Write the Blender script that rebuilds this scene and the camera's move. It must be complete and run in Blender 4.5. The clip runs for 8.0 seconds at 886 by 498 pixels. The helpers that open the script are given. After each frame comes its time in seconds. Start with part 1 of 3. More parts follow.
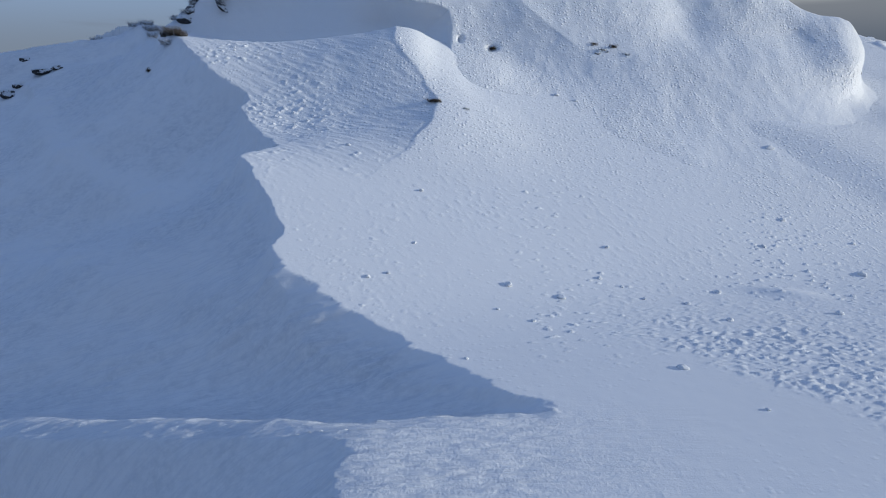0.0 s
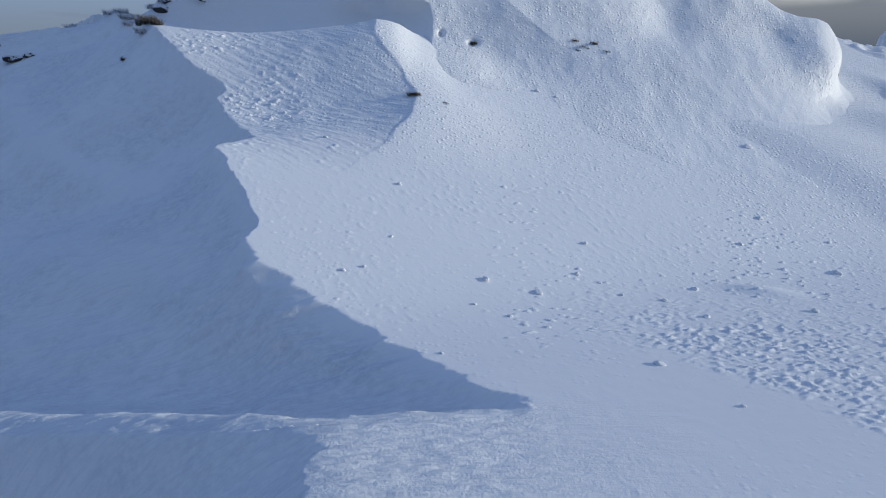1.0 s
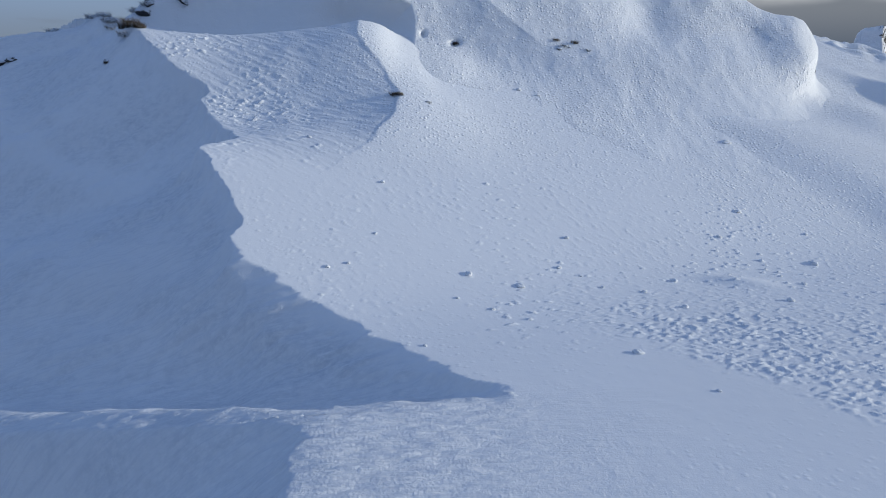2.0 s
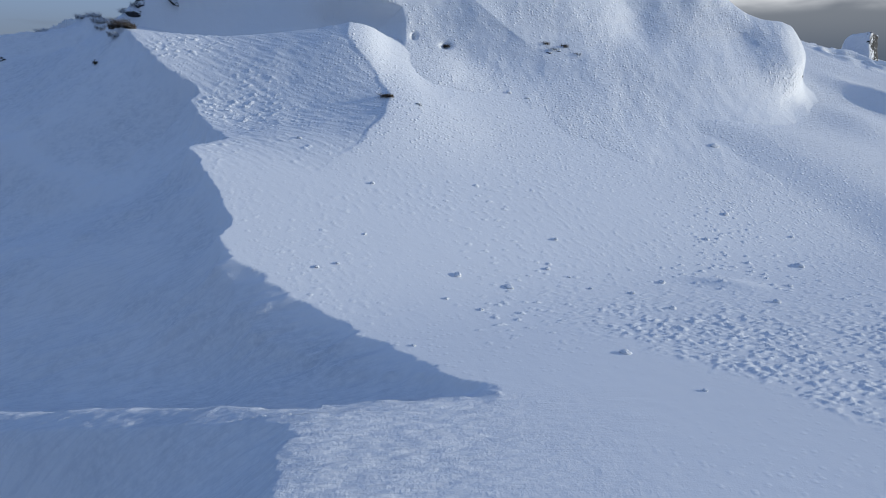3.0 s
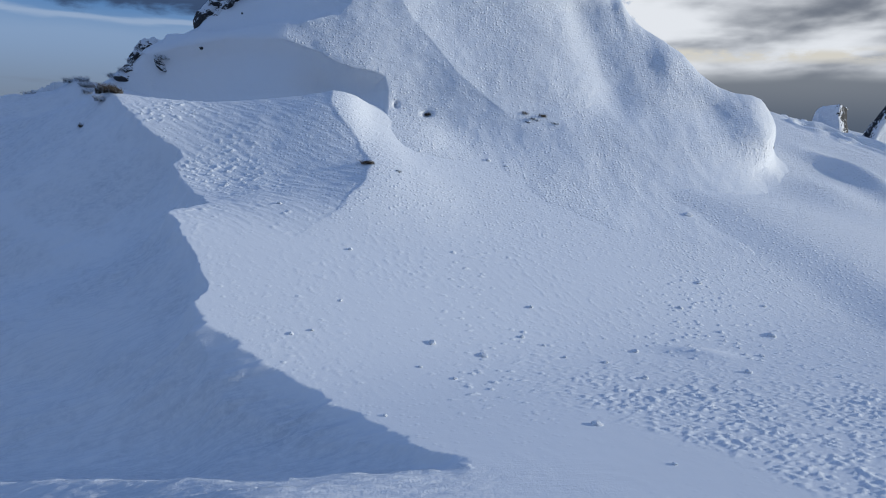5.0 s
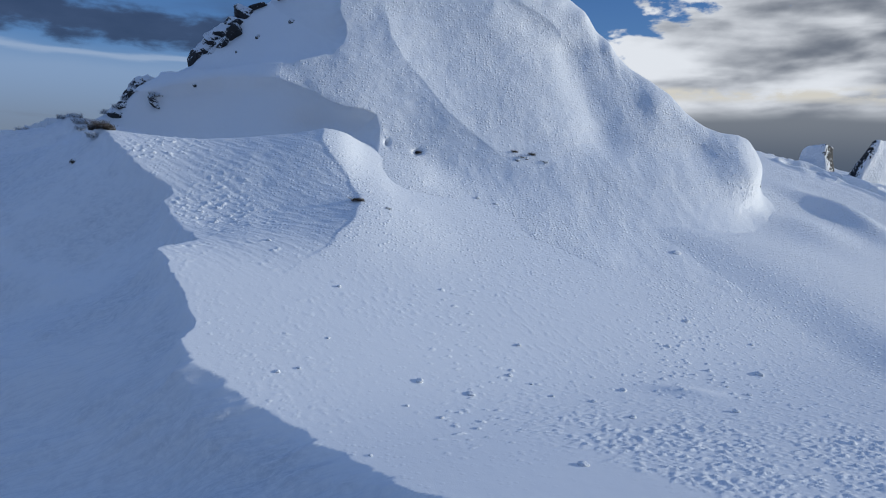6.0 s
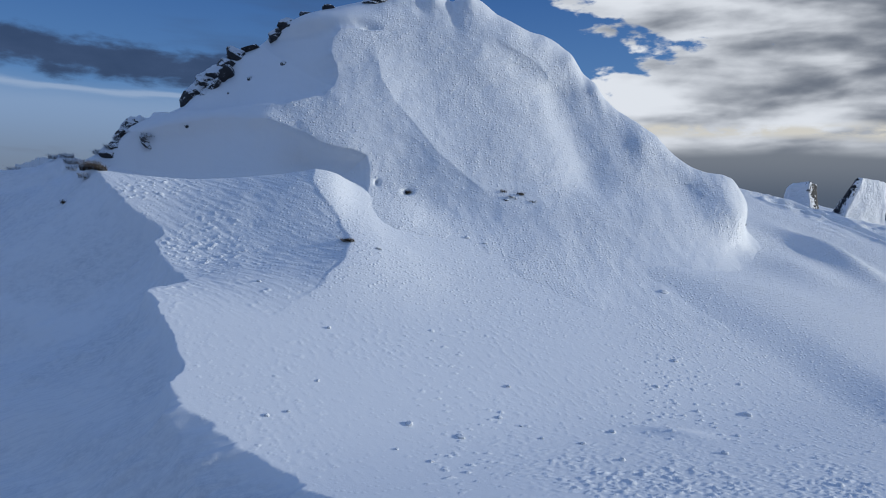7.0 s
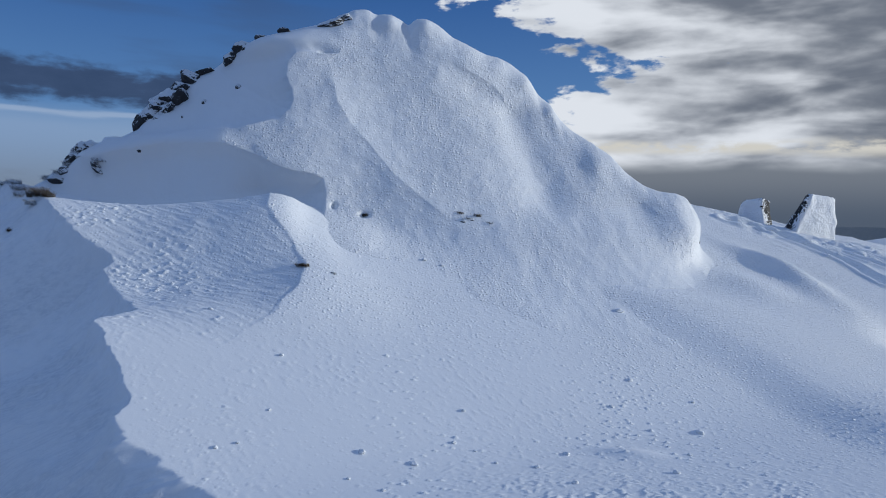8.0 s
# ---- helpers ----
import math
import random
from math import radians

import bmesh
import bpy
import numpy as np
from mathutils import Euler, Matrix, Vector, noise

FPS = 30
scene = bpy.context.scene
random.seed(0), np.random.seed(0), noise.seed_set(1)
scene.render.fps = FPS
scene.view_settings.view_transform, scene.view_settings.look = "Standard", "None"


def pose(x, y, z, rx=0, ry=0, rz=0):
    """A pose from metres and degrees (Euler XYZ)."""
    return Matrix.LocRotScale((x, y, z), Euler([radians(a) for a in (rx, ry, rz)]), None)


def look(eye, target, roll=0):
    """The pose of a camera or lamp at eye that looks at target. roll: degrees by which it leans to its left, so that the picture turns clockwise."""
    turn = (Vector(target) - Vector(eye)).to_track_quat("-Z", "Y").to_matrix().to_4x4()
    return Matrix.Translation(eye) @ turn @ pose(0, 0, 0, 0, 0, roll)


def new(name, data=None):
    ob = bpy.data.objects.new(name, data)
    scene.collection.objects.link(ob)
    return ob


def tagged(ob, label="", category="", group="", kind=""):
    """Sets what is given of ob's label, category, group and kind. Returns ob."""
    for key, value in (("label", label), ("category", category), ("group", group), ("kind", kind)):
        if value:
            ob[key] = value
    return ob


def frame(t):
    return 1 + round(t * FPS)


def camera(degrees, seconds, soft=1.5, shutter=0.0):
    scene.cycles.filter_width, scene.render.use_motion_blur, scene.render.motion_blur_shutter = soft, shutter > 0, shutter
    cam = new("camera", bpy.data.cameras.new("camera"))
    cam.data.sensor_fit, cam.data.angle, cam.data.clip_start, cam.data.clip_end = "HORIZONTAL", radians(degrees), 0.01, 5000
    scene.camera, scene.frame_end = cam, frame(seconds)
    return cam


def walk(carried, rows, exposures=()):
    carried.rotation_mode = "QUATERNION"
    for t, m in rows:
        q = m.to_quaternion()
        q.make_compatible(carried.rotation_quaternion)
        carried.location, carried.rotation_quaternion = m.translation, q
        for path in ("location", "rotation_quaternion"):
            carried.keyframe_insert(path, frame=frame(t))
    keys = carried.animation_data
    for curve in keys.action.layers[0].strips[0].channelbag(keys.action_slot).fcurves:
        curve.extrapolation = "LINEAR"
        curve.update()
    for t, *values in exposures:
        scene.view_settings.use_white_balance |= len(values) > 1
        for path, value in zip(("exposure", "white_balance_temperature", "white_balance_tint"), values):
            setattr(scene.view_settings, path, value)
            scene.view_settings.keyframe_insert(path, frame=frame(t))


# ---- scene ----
cam = camera(63.0, 8.0, soft=1.0)
METRES, EYE, TILT, LEAN, TURN = 0.6, 1.75, -14.8, 0.0, 0.0
ROWS = [
    (0.0, 0.0, 0.0, 0.0, 0.0, 0.0, -0.0),
    (0.5, 0.0007, 0.0225, -0.0142, -0.81, -0.33, -0.54),
    (1.0, 0.0442, 0.1045, -0.0435, -1.54, -0.17, -0.58),
    (1.5, 0.0872, 0.0415, -0.0906, -2.08, -0.01, -0.09),
    (3.0, 0.1259, -0.0455, -0.1675, -3.18, 0.34, 0.03),
    (3.5, 0.1633, -0.0558, -0.1373, -3.62, 1.24, -0.26),
    (4.0, 0.2087, -0.0789, -0.113, -4.03, 2.44, -0.37),
    (5.5, 0.2601, -0.1661, -0.0476, -4.63, 6.43, -0.54),
    (6.0, 0.2923, -0.1876, -0.0367, -5.01, 7.85, -0.64),
    (6.5, 0.2738, -0.2397, -0.0158, -5.37, 9.29, -0.68),
    (7.0, 0.2904, -0.2936, 0.0483, -5.77, 10.59, -0.42),
    (7.5, 0.3728, -0.33, 0.1087, -6.58, 11.57, 0.13),
    (8.0, 0.4843, -0.3247, 0.1326, -8.21, 12.03, 0.95),
]
EXPOSURE = [(0.0, -0.08, 6120.0, 9.5), (4.0, -0.12, 5980.0, 9.5), (8.0, -0.21, 5820.0, 9.5)]
walk(cam, [(t, pose(0, 0, EYE, TILT, LEAN, TURN) @ pose(METRES * x, METRES * y, METRES * z, 90 + pitch, roll, yaw)) for t, x, y, z, yaw, pitch, roll in ROWS], EXPOSURE)

# ---- light ----
SUN_AZ, SUN_EL = 90.0, 12.5      # degrees clockwise from +y, and above the horizon


def node_tools(tree):
    """Short makers of nodes and links for one node tree."""
    def node(kind, **settings):
        n = tree.nodes.new(kind)
        for key, value in settings.items():
            setattr(n, key, value)
        return n

    def plug(value, socket):
        if isinstance(value, (int, float)):
            socket.default_value = value
        elif isinstance(value, tuple):
            socket.default_value = value
        else:
            tree.links.new(value, socket)

    def calc(op, a, b=0.0, c=0.0, clamp=False):
        n = node("ShaderNodeMath", operation=op, use_clamp=clamp)
        for i, v in enumerate((a, b, c)):
            plug(v, n.inputs[i])
        return n.outputs[0]

    def blend(fac, a, b, how="MIX"):
        n = node("ShaderNodeMix", data_type="RGBA", blend_type=how)
        n.clamp_factor = True
        plug(fac, n.inputs[0])
        plug((*a, 1) if isinstance(a, tuple) and len(a) == 3 else a, n.inputs[6])
        plug((*b, 1) if isinstance(b, tuple) and len(b) == 3 else b, n.inputs[7])
        return n.outputs[2]

    def step(v, lo, hi, to_lo=0.0, to_hi=1.0):
        n = node("ShaderNodeMapRange", interpolation_type="SMOOTHSTEP")
        for i, u in enumerate((v, lo, hi, to_lo, to_hi)):
            plug(u, n.inputs[i])
        return n.outputs[0]

    def grain(vec, scale, detail=4.0, rough=0.5, warp=0.0):
        n = node("ShaderNodeTexNoise")
        plug(vec, n.inputs["Vector"])
        plug(scale, n.inputs["Scale"])
        plug(detail, n.inputs["Detail"])
        plug(rough, n.inputs["Roughness"])
        plug(warp, n.inputs["Distortion"])
        return n.outputs["Fac"]

    def vec(x, y, z):
        n = node("ShaderNodeCombineXYZ")
        for i, v in enumerate((x, y, z)):
            plug(v, n.inputs[i])
        return n.outputs[0]

    return node, plug, calc, blend, step, grain, vec


def make_world():
    world = bpy.data.worlds.new("winter_sky")
    scene.world = world
    world.use_nodes = True
    tree = world.node_tree
    tree.nodes.clear()
    node, plug, calc, blend, step, grain, vec = node_tools(tree)
    sky = node("ShaderNodeTexSky", sky_type="NISHITA", sun_disc=False, sun_elevation=radians(SUN_EL),
               sun_rotation=radians(SUN_AZ), altitude=1200.0, air_density=1.0, dust_density=0.6, ozone_density=2.5)
    way = node("ShaderNodeSeparateXYZ")
    plug(node("ShaderNodeTexCoord").outputs["Generated"], way.inputs[0])
    x, y, z = way.outputs
    az = calc("MULTIPLY", calc("ARCTAN2", x, y), 57.2958)
    el = calc("MULTIPLY", calc("ARCSINE", z), 57.2958)
    # cloud sheet seen in perspective
    depth = calc("ADD", calc("MAXIMUM", z, 0.0), 0.07)
    u, v = calc("DIVIDE", x, depth), calc("DIVIDE", y, depth)
    sheet = vec(u, v, 0.0)
    streak = vec(calc("MULTIPLY", az, 0.05), calc("MULTIPLY", el, 0.30), 3.0)
    puff = vec(calc("MULTIPLY", az, 0.30), calc("MULTIPLY", el, 0.75), 7.0)
    big = grain(sheet, 0.55, 6.0, 0.55, 0.3)
    fine = grain(puff, 1.0, 7.0, 0.55, 0.15)
    bands = grain(streak, 1.0, 6.0, 0.5, 0.2)
    blue = blend(step(el, 2, 24), (0.15, 0.29, 0.53), (0.010, 0.075, 0.30))
    blue = blend(0.8, blend(1.0, sky.outputs[0], (0.075, 0.095, 0.115), "MULTIPLY"), blue)
    wisp = calc("MULTIPLY", step(bands, 0.50, 0.68), step(az, 4.0, -8.0))
    blue = blend(calc("MULTIPLY", wisp, 0.35), blue, (0.07, 0.10, 0.17))
    # unseen sky overhead, with brightness added to light the shaded snow
    overhead_fill = calc("MULTIPLY", step(el, 32.0, 62.0), step(big, 0.2, 0.7, 0.35, 0.9))
    blue = blend(overhead_fill, blue, (0.42, 0.57, 0.85))
    # bright broken cloud on the sun's side
    edge = calc("ADD", calc("MULTIPLY", calc("SUBTRACT", bands, 0.5), 16.0), calc("MULTIPLY", calc("SUBTRACT", fine, 0.5), 26.0))
    gap = calc("ADD", calc("MULTIPLY", calc("ABSOLUTE", calc("SUBTRACT", el, 11.2)), 1.7), edge)
    right_side = step(calc("ADD", az, gap), 19.5, 22.5)
    right_side = calc("MULTIPLY", right_side, step(el, 38.0, 24.0))
    billow = grain(vec(calc("MULTIPLY", az, 0.10), calc("MULTIPLY", el, 0.42), 5.0), 1.0, 3.5, 0.5, 0.25)
    grey = calc("ADD", calc("MULTIPLY", billow, 1.0), calc("MULTIPLY", fine, 0.25))
    grey = calc("ADD", grey, calc("ADD", calc("MULTIPLY", az, 0.0155), calc("MULTIPLY", el, 0.006)))
    white = blend(step(grey, 0.91, 1.35), (0.97, 0.95, 0.92), (0.20, 0.215, 0.245))
    # sky out of view behind and to the west, brightened to fill the lee
    behind = calc("MULTIPLY", step(calc("ABSOLUTE", az), 60.0, 110.0), step(el, 45.0, 15.0))
    blue = blend(calc("MULTIPLY", behind, 0.2), blue, (0.30, 0.40, 0.58))
    west = calc("MULTIPLY", step(az, -50.0, -95.0), step(el, 55.0, 15.0))
    blue = blend(calc("MULTIPLY", west, 0.4), blue, (0.42, 0.55, 0.76))
    colour = blend(right_side, blue, white)
    # pale haze low on the shaded side, one slate cloud above it and a thin bright streak between
    low = step(calc("ADD", el, calc("MULTIPLY", calc("SUBTRACT", bands, 0.5), 3.0)), 7.8, 5.4)
    pale = blend(step(el, 0.0, 6.0), (0.23, 0.275, 0.34), (0.29, 0.40, 0.57))
    pale = blend(calc("MULTIPLY", step(bands, 0.55, 0.62), 0.35), pale, (0.18, 0.195, 0.225))
    colour = blend(calc("MULTIPLY", low, step(az, 12, 2)), colour, pale)
    line = calc("ABSOLUTE", calc("SUBTRACT", calc("ADD", el, calc("MULTIPLY", calc("SUBTRACT", bands, 0.5), 4.0)), 6.6))
    colour = blend(calc("MULTIPLY", calc("MULTIPLY", step(line, 0.4, 0.05), step(az, -6, -12)), 0.45), colour, (0.55, 0.62, 0.72))
    slate = calc("ADD", calc("ABSOLUTE", calc("SUBTRACT", el, calc("ADD", 8.5, calc("MULTIPLY", az, -0.02)))), calc("MULTIPLY", calc("SUBTRACT", fine, 0.5), 3.6))
    colour = blend(calc("MULTIPLY", calc("MULTIPLY", step(slate, 1.7, 0.7), step(az, -6, -10)), 0.9), colour, blend(fine, (0.03, 0.05, 0.10), (0.07, 0.10, 0.18)))
    # grey bank over the horizon with a cream rim, on the sun's side
    rim = step(calc("ABSOLUTE", calc("SUBTRACT", calc("ADD", el, calc("MULTIPLY", calc("SUBTRACT", bands, 0.5), 2.2)), 5.3)), 0.8, 0.1)
    colour = blend(calc("MULTIPLY", calc("MULTIPLY", rim, step(az, 8, 16)), step(fine, 0.40, 0.56)), colour, (0.82, 0.75, 0.62))
    bank = calc("MULTIPLY", step(calc("ADD", el, calc("MULTIPLY", bands, 1.2)), 5.3, 3.9), step(az, 4, 12))
    colour = blend(bank, colour, blend(step(el, 0.0, 4.0), (0.11, 0.135, 0.175), (0.235, 0.25, 0.27)))
    back = node("ShaderNodeBackground")
    plug(colour, back.inputs[0])
    back.inputs[1].default_value = SKY
    plug(back.outputs[0], node("ShaderNodeOutputWorld").inputs[0])


SKY = 0.92
make_world()
sun = new("sun", bpy.data.lights.new("sun", "SUN"))
sun.data.energy, sun.data.angle, sun.data.color = 3.45, radians(0.8), (1.0, 0.95, 0.83)
to_sun = Vector((math.sin(radians(SUN_AZ)) * math.cos(radians(SUN_EL)), math.cos(radians(SUN_AZ)) * math.cos(radians(SUN_EL)), math.sin(radians(SUN_EL))))
sun.matrix_world = look((0, 0, 30), Vector((0, 0, 30)) - to_sun)


# ---- materials ----
def material(name):
    m = bpy.data.materials.new(name)
    m.use_nodes = True
    m.node_tree.nodes.clear()
    node, plug, calc, blend, step, grain, vec = node_tools(m.node_tree)
    shader = node("ShaderNodeBsdfPrincipled")
    plug(shader.outputs[0], node("ShaderNodeOutputMaterial").inputs[0])
    place = node("ShaderNodeTexCoord").outputs["Object"]
    return m, shader, place, (node, plug, calc, blend, step, grain, vec)


def bumped(tools, shader, height, strength, distance):
    node, plug = tools[0], tools[1]
    b = node("ShaderNodeBump")
    b.inputs["Strength"].default_value, b.inputs["Distance"].default_value = strength, distance
    plug(height, b.inputs["Height"])
    plug(b.outputs[0], shader.inputs["Normal"])


def snow_material(name, strength=0.8, tint=(0.80, 0.825, 0.85), wide=False, zoned=False):
    m, shader, place, tools = material(name)
    node, plug, calc, blend, step, grain, vec = tools
    patches = grain(place, 0.7, 3.0)
    # small pimples of rime, each about a finger wide
    cells = node("ShaderNodeTexVoronoi", feature="F1")
    plug(place, cells.inputs["Vector"])
    plug(24.0, cells.inputs["Scale"])
    size = node("ShaderNodeSeparateXYZ")
    plug(cells.outputs["Color"], size.inputs[0])
    pimple = calc("MULTIPLY", step(cells.outputs["Distance"], 0.50, 0.08), step(size.outputs[0], 0.25, 0.9))
    crust = calc("ADD", calc("MULTIPLY", pimple, 0.7), calc("MULTIPLY", grain(place, 24.0, 4.0, 0.6), 0.5))
    plug(blend(patches, tint, tuple(c * 0.93 for c in tint)), shader.inputs["Base Color"])
    plug(step(crust, 0.3, 0.7, 0.45, 0.75), shader.inputs["Roughness"])
    shader.inputs["Specular IOR Level"].default_value = 0.25
    if wide:
        far = node("ShaderNodeVectorMath", operation="LENGTH")
        plug(place, far.inputs[0])
        heath = blend(grain(place, 0.01, 4.0), (0.012, 0.046, 0.08), (0.028, 0.08, 0.125))
        white = blend(patches, tint, tuple(c * 0.93 for c in tint))
        plug(blend(step(far.outputs["Value"], 110.0, 240.0), white, heath), shader.inputs["Base Color"])
    height = calc("ADD", crust, calc("MULTIPLY", grain(place, 110.0, 2.0), 0.35))
    if zoned:
        height = calc("MULTIPLY", height, node("ShaderNodeAttribute", attribute_name="crust").outputs["Fac"])
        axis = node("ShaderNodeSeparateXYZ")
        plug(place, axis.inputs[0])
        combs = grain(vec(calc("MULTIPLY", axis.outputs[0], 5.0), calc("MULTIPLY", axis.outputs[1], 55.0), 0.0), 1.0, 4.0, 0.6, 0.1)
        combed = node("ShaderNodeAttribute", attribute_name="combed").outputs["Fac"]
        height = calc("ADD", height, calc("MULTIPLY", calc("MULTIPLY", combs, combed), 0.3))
        # the lee's shade tones, mottled, go into the base colour
        shade_tone = node("ShaderNodeAttribute", attribute_name="shade_tone").outputs["Fac"]
        shade_tone = calc("MULTIPLY", shade_tone, step(grain(vec(axis.outputs[0], calc("MULTIPLY", axis.outputs[1], 2.0), axis.outputs[2]), 16.0, 5.0, 0.7), 0.30, 0.68))
        plug(blend(calc("MULTIPLY", shade_tone, 0.75), shader.inputs["Base Color"].links[0].from_socket, (0.50, 0.545, 0.60)), shader.inputs["Base Color"])
        height = calc("ADD", height, calc("MULTIPLY", calc("MULTIPLY", grain(place, 55.0, 3.0, 0.6), combed), 0.3))
        # streaks darkened in the colour, for relief shading too faint in the lee
        streak_shade = calc("MULTIPLY", step(combs, 0.46, 0.64), combed)
        plug(blend(calc("MULTIPLY", streak_shade, 0.3), shader.inputs["Base Color"].links[0].from_socket, (0.56, 0.60, 0.66)), shader.inputs["Base Color"])
    bumped(tools, shader, height, strength, 0.02)
    return m


def rock_material(name, cover=0.30):
    m, shader, place, tools = material(name)
    node, plug, calc, blend, step, grain, vec = tools
    coarse, fine = grain(place, 5.0, 6.0, 0.65), grain(place, 45.0, 5.0, 0.6)
    stone = blend(coarse, (0.010, 0.011, 0.013), (0.055, 0.055, 0.058))
    up = node("ShaderNodeSeparateXYZ")
    plug(node("ShaderNodeNewGeometry").outputs["Normal"], up.inputs[0])
    rime = step(calc("ADD", calc("ADD", up.outputs[2], calc("MULTIPLY", calc("SUBTRACT", coarse, 0.5), 1.8)), calc("MULTIPLY", calc("SUBTRACT", fine, 0.5), 1.6)), cover, cover + 0.25)
    plug(blend(rime, stone, (0.72, 0.76, 0.80)), shader.inputs["Base Color"])
    shader.inputs["Roughness"].default_value = 0.85
    bumped(tools, shader, calc("ADD", coarse, calc("MULTIPLY", fine, 0.5)), 0.9, 0.04)
    return m


SNOW = snow_material("wind_packed_snow", zoned=True)
SNOW_GROUND = snow_material("snow_and_far_heath", wide=True, zoned=True)
ROCK = rock_material("rimed_rock")
FROSTED_ROCK = rock_material("frosted_rock", 0.05)


# ---- the lie of the land ----
def value_noise(x, y, seed=0):
    """Smooth gradient noise on arrays, about -1 to 1."""
    ix, iy = np.floor(x).astype(np.int64), np.floor(y).astype(np.int64)
    fx, fy = x - ix, y - iy
    sx, sy = fx * fx * fx * (fx * (fx * 6 - 15) + 10), fy * fy * fy * (fy * (fy * 6 - 15) + 10)

    def corner(cx, cy):
        h = (ix + cx) * 374761393 + (iy + cy) * 668265263 + seed * 974634777
        h = (h ^ (h >> 13)) * 1274126177
        a = ((h ^ (h >> 16)) & 65535) * (2 * np.pi / 65536)
        return np.cos(a) * (fx - cx) + np.sin(a) * (fy - cy)
    low = corner(0, 0) * (1 - sx) + corner(1, 0) * sx
    high = corner(0, 1) * (1 - sx) + corner(1, 1) * sx
    return (low * (1 - sy) + high * sy) * 1.5


def fractal(x, y, octaves=4, gain=0.5, seed=0):
    total, size = 0.0, 1.0
    for i in range(octaves):
        total = total + size * value_noise(x * 2 ** i + 7.3 * i, y * 2 ** i - 3.1 * i, seed + i)
        size *= gain
    return total


def pebbled(x, y):
    """The grain of a rime crust: small uneven pimples."""
    a, b = 0.83 * x + 0.56 * y, -0.56 * x + 0.83 * y
    one = value_noise(a * 14 + 0.5 * value_noise(x * 5, y * 5, 96), b * 14, 61)
    two = value_noise((0.95 * x - 0.31 * y) * 20, (0.31 * x + 0.95 * y) * 20 + 0.5 * value_noise(x * 6, y * 6, 97), 62)
    return np.maximum(one + 0.4 * two - 0.12, 0) * 1.3


def soft(v, k):
    return np.logaddexp(0, v / k) * k


def ease(v, lo, hi):
    t = np.clip((v - lo) / (hi - lo), 0, 1)
    return t * t * (3 - 2 * t)


def curve(x, knots, blur=0.12):
    """A smooth curve through (x, value) knots."""
    kx, kv = zip(*knots)
    fine = np.arange(kx[0] - 1, kx[-1] + 1, 0.02)
    raw = np.interp(fine, kx, kv)
    bell = np.exp(-0.5 * (np.arange(-120, 121) * 0.02 / blur) ** 2)
    padded = np.concatenate([np.full(120, raw[0]), raw, np.full(120, raw[-1])])
    return np.interp(x, fine, np.convolve(padded, bell / bell.sum(), "valid"))


def side(x, y, line):
    """Signed distance to a line on the ground: positive on the left of its way."""
    best, sign = np.full(np.shape(x), 1e9), np.zeros(np.shape(x))
    for (ax, ay), (bx, by) in zip(line, line[1:]):
        ux, uy = bx - ax, by - ay
        t = np.clip(((x - ax) * ux + (y - ay) * uy) / (ux * ux + uy * uy), 0, 1)
        qx, qy = x - ax - t * ux, y - ay - t * uy
        d = np.hypot(qx, qy)
        near = d < best
        best = np.where(near, d, best)
        sign = np.where(near, np.sign(ux * qy - uy * qx), sign)
    return best * np.where(sign == 0, 1, sign)


def bump(x, y, cx, cy, height, sx, sy, turn=0.0):
    c, s = math.cos(radians(turn)), math.sin(radians(turn))
    u, v = (x - cx) * c + (y - cy) * s, -(x - cx) * s + (y - cy) * c
    return height * np.exp(-(u / sx) ** 2 - (v / sy) ** 2)


# the tor under its drift: how far off its ridge runs, how high it stands, and the foot, lean and roundness of its near face
RIDGE_Y = [(-6, 11.0), (-4, 11.2), (-2, 11.7), (0, 12.0), (2, 11.9), (4, 11.1), (5, 10.5), (6.2, 10.1), (8, 9.8)]
RIDGE_Z = [(-6, 1.2), (-4.9, 1.6), (-4.36, 2.0), (-4.01, 2.24), (-3.77, 2.38), (-3.49, 2.62), (-3.34, 2.82), (-3.03, 2.95), (-2.71, 3.12), (-2.63, 3.28), (-2.36, 3.68), (-2.09, 3.98), (-1.87, 4.1), (-1.48, 4.3), (-1.21, 4.5), (-0.96, 4.62), (-0.61, 4.72),
           (-0.12, 4.88), (0.16, 4.98), (0.48, 5.17), (0.71, 5.2), (0.84, 5.11), (1.08, 5.13), (1.29, 5.03), (1.38, 4.95), (1.52, 5.08), (1.69, 5.08), (1.87, 4.99), (2.11, 4.79), (2.38, 4.66), (2.65, 4.54), (2.91, 4.5), (3.13, 4.39), (3.35, 4.22),
           (3.48, 4.03), (3.54, 3.91), (3.74, 3.75), (3.86, 3.53), (4.07, 3.3), (4.35, 3.11), (4.59, 2.91), (4.82, 2.62), (5.06, 2.42), (5.29, 2.33), (5.57, 2.31), (5.76, 2.25), (5.91, 2.1), (6.0, 1.85), (6.06, 1.4)]
FOOT_Y = [(-6, 10.3), (-3, 10.1), (-1.9, 9.8), (-1.3, 9.42), (-0.4, 9.38), (0.5, 9.42), (1.5, 9.3), (2.4, 9.2), (4, 9.25), (5.0, 9.5), (5.6, 9.85), (8, 10.0)]
FOOT_Z = [(-6, 1.7), (-3, 1.9), (-1.5, 1.95), (-0.5, 1.95), (0.5, 1.75), (1.5, 1.55), (2.4, 1.45), (4, 1.3), (5.2, 1.25), (8, 1.1)]
